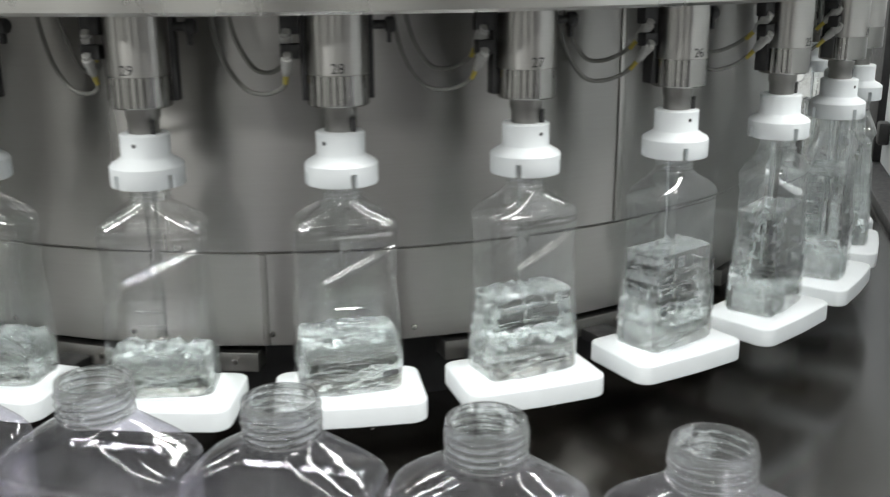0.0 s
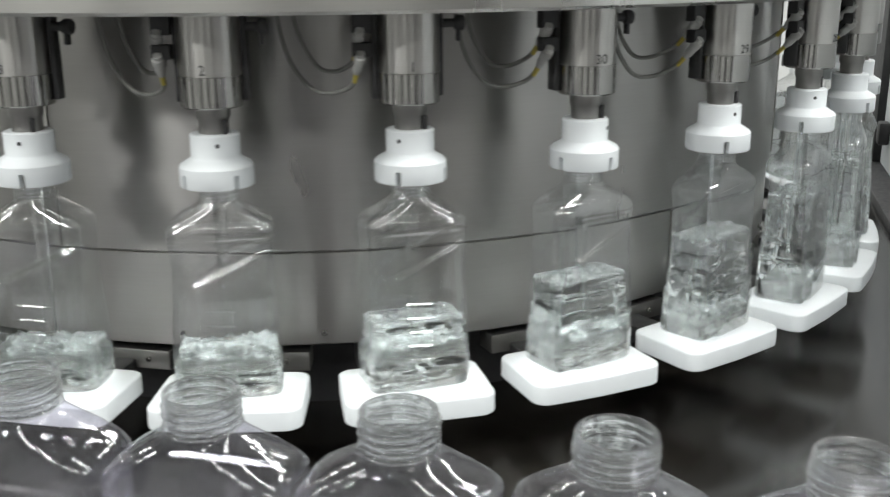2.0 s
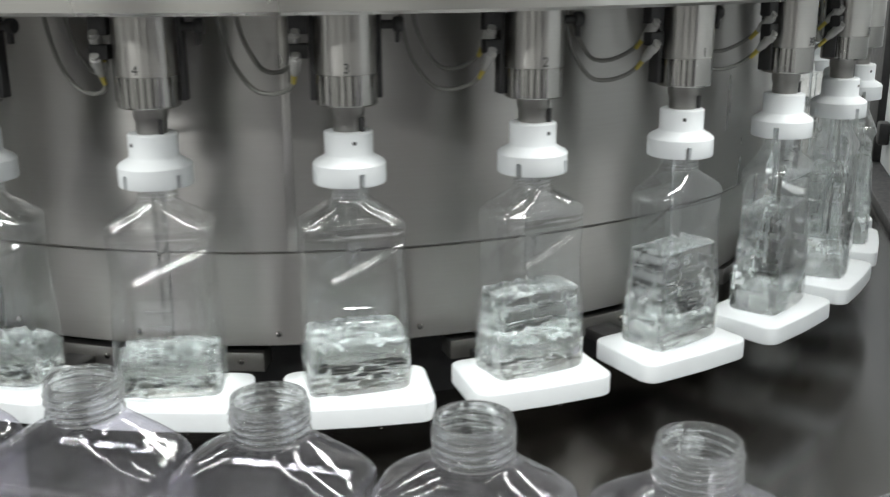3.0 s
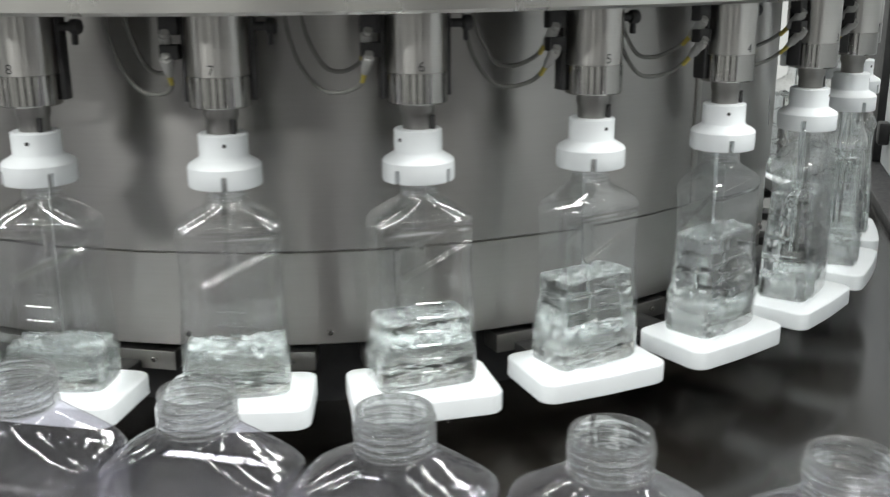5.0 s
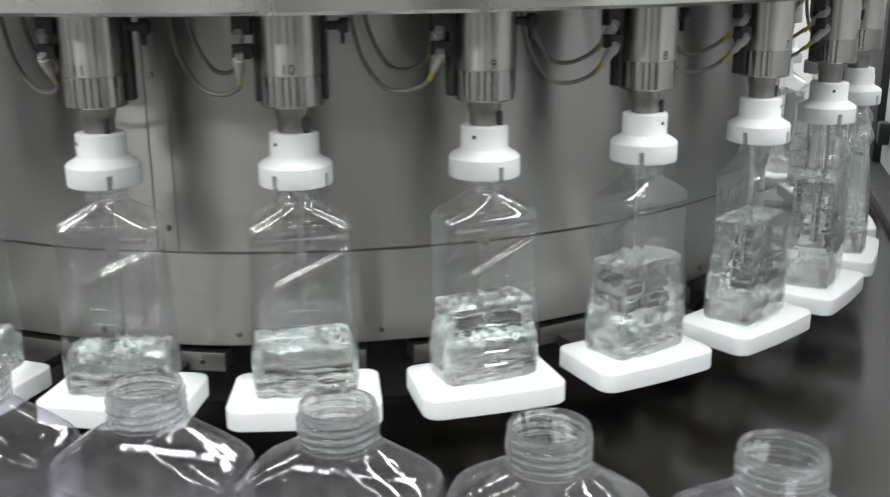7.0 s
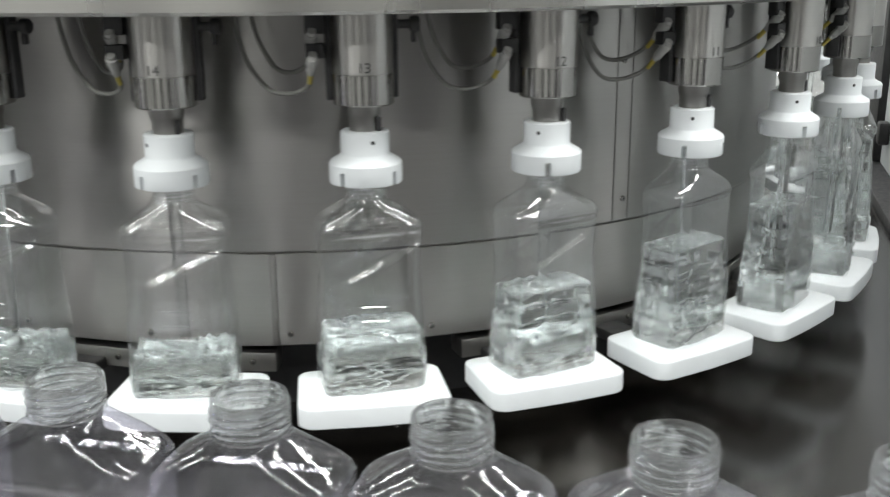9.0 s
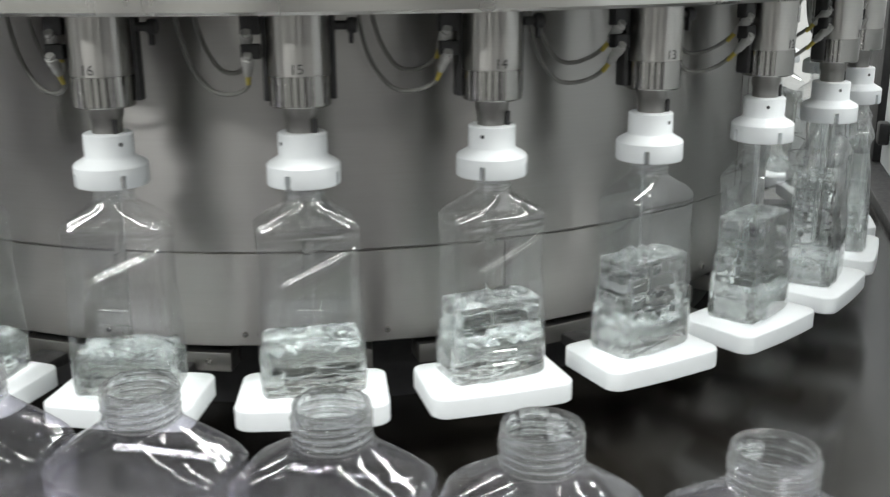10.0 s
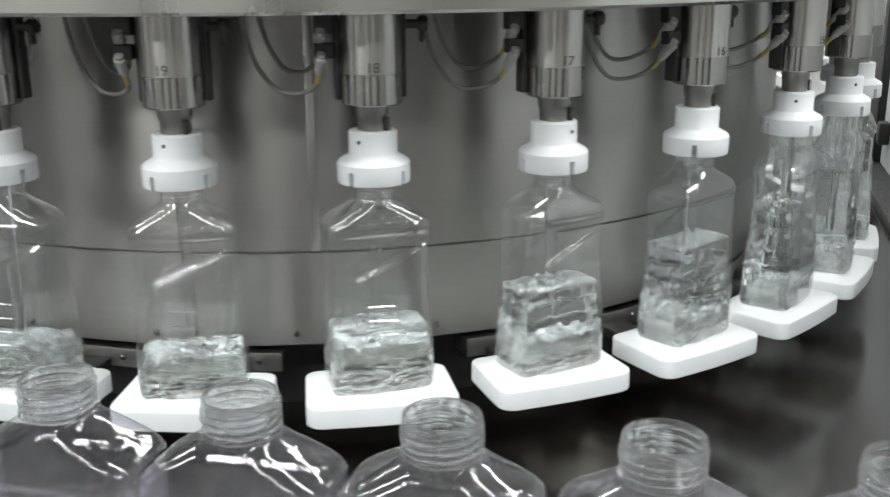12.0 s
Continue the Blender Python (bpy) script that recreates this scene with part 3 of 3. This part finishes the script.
def cloud_mesh(seed):
    """Liquid white with fine bubbles: a body with crumpled sides and a ragged, peaked top."""
    steps = 96
    bm = bmesh.new()

    def rag(x, y, z, f, off):
        return noise.noise(Vector((x * f + off, y * f - off, z * f + 7.3 * seed)))

    rings = []
    outline = [(x, max(-0.0195, min(0.0195, y))) for x, y in section(0.06, steps, 0.0026, False)]
    levels = (0.018, 0.020, 0.023, 0.026, 0.029, 0.032, 0.035, 0.038)
    for z in levels:
        ring = []
        for x, y in outline:
            f = 1 - 0.05 * (0.5 + 0.5 * rag(x, y, z, 130, 2.0)) - (0.10 if z == levels[0] else 0)
            dz = (0.006 * rag(x, y, 0, 70, 5.0) + 0.007 * rag(x, y, 0, 210, 9.0)) if z >= 0.035 else 0.004 * rag(x, y, 0, 60, 3.0) if z <= 0.020 else 0
            ring.append(bm.verts.new((x * f, y * f, z + dz)))
        rings.append(ring)
    skin(bm, rings)
    for first, up in ((rings[0], False), (rings[-1], True)):
        prev = first
        for f in (0.85, 0.7, 0.55, 0.4, 0.25, 0.1):
            cur = []
            for x, y in outline:
                h = (0.036 + 0.008 * rag(x * f, y * f, 1, 75, 4.0) + 0.009 * rag(x * f, y * f, 1, 230, 8.0)) if up else 0.018 + 0.004 * rag(x * f, y * f, 2, 60, 6.0)
                cur.append(bm.verts.new((x * f, y * f, h)))
            for k in range(steps):
                bm.faces.new((prev[k], prev[(k + 1) % steps], cur[(k + 1) % steps], cur[k]))
            prev = cur
        bm.faces.new(prev)
    return mesh_of("bubble_cloud", bm, CLOUD, 180)


CLOUDS = [cloud_mesh(q) for q in range(4)]
def graduation_mesh(z):
    """A raised bar of the scale moulded into the label panel."""
    return mesh_of("graduation_mark", moved(box(-0.0125, -0.0007, -0.0007, 0.0125, 0.0007, 0.0007, 0.0004, 1), pose(-0.002, -table_lookup(DEPTHS, z) - 0.0002, z, 0, 4, 0)), PET_MARK, 30)


GRADUATIONS = [graduation_mesh(0.022 + 0.0135 * q) for q in range(6)]
SPLASHES = [splash_mesh(q) for q in range(4)]
BODY, BODY_NEW, NECK, NECK_THIN = bottle_mesh(PET), bottle_mesh(PET_NEW), neck_mesh(PET_NECK), neck_mesh(PET)
SLABS = [slab_mesh(i) for i in range(LAYERS)]
FROTHS = [bubbles_mesh(s) for s in range(5)]
LEVELS = [(-180, 0.148), (-120, 0.0365), (-36, 0.0365), (-23, 0.0400), (-11, 0.0365), (1, 0.060), (13, 0.085), (25, 0.1055), (37, 0.122), (49, 0.138), (61, 0.147), (75, 0.150), (180, 0.150)]


SINK = [(0.0365, 0.005), (0.060, 0.017), (0.072, 0.010), (0.085, 0.004), (0.106, -0.006), (0.125, -0.011), (0.150, -0.013)]   # how the cloud of bubbles lies as the level rises


def level_at(angle):
    return table_lookup(LEVELS, (angle + 180) % 360 - 180)


filled = []
for k in range(COUNT):
    root = tagged(new("filling_bottle"), "clear plastic oblong bottle being filled, on a white puck", "bottle", "bottles on the carousel")
    part("bottle_body", BODY, PET, root)
    part("neck", NECK_THIN, PET, root)
    for mark in GRADUATIONS:
        part("graduation_mark", mark, PET_MARK, root)
    layers = []
    for i in range(LAYERS):
        lq = part("liquid", SLABS[i], LIQUID, root, "clear colourless liquid")
        lq.visible_shadow = False
        layers.append(lq)
    fr = part("froth", FROTHS[k % 5], FOAM, root, "froth of bubbles on the liquid")
    fr.visible_shadow = False
    sp = part("splash", SPLASHES[k % 4], SPLASH, root, "stirred liquid with bubbles")
    sp.visible_shadow = False
    cl = part("bubble_cloud", CLOUDS[(3 * k) % 4], CLOUD, root, "liquid white with fine bubbles")
    cl.visible_shadow = False
    filled.append((k, root, layers, fr, cl))

# ---- infeed line of empty bottles ----
LINE_AT = Vector((0.0102, -1.3181, 0))
LINE_DIR = Vector((0.9375, -0.3480, 0))
LINE_TURN = math.degrees(math.atan2(LINE_DIR.y, LINE_DIR.x))
GAP = 0.10116
# how far the line has run by, as seconds and metres
RUN = [(0.0, 0.1410), (0.5, 0.2247), (1.0, 0.3105), (1.5, 0.4002), (2.0, 0.4864), (2.5, 0.5732), (3.0, 0.6529), (3.5, 0.7390), (4.0, 0.8245), (4.5, 0.9095),
       (5.0, 0.9945), (5.5, 1.0830), (6.0, 1.1635), (6.5, 1.2479), (7.0, 1.3260), (7.5, 1.4120), (8.0, 1.4990), (8.5, 1.5870), (9.0, 1.6749), (9.5, 1.7580),
       (10.0, 1.8350), (10.5, 1.9225), (11.0, 2.0154), (11.5, 2.1040), (12.0, 2.1853)]


def infeed_conveyor():
    root = tagged(new("infeed_conveyor"), "grey slat conveyor carrying empty bottles past the filler", "conveyor")
    root.matrix_basis = Matrix.Translation(LINE_AT) @ pose(0, 0, BELT, 0, 0, LINE_TURN)
    part("belt", box(-3.0, -0.045, -0.012, 3.0, 0.045, 0.0, 0.002), BELT_MAT, root, "dark grey belt")
    for y0, y1 in ((-0.060, -0.047), (0.047, 0.060)):
        part("side_rail", box(-3.0, y0, -0.09, 3.0, y1, -0.004, 0.002), STEEL_DULL, root, "dull steel side rail")
        for x in (-2.9, -2.3, 1.0, 1.95, 2.9):
            part("leg", box(x - 0.02, y0, -BELT, x + 0.02, y1, -0.09, 0.002), STEEL_DULL, root, "dull steel leg")


infeed_conveyor()
empties = []
for k in range(-2, 27):
    root = tagged(new("empty_bottle"), "empty clear plastic oblong bottle with an open threaded neck", "bottle", "empty bottles on the infeed conveyor")
    part("bottle_body", BODY_NEW, PET_NEW, root)
    part("neck", NECK, PET_NECK, root, "open threaded neck")
    empties.append((k, root))


# ---- what moves ----
def motions():
    walk(carousel, [(t, pose(0, 0, 0, 0, 0, PITCH * turns(t))) for t in TIMES])
    for k, root, layers, fr, cl in filled:
        walk(root, [(t, radial(k + turns(t), R_HEAD, TOP + 0.0005) @ pose(0, 0, 0, 0, 0, BOTTLE_TURN)) for t in TIMES])
        for i, lq in enumerate(layers):
            walk(lq, [(t, pose(0, 0, 0.004 + (level_at(PITCH * (k + turns(t))) - 0.004 - SLAB) * i / (LAYERS - 1))) for t in TIMES])
        walk(fr, [(t, pose(0, 0, level_at(PITCH * (k + turns(t))))) for t in TIMES])
        walk(cl, [(t, pose(0, 0, table_lookup(SINK, level_at(PITCH * (k + turns(t)))))) for t in TIMES])
    for k, root in empties:
        walk(root, [(t, Matrix.Translation(LINE_AT + LINE_DIR * (GAP * k - gone)) @ pose(0, 0, BELT + 0.0005, 0, 0, LINE_TURN)) for t, gone in RUN])


motions()
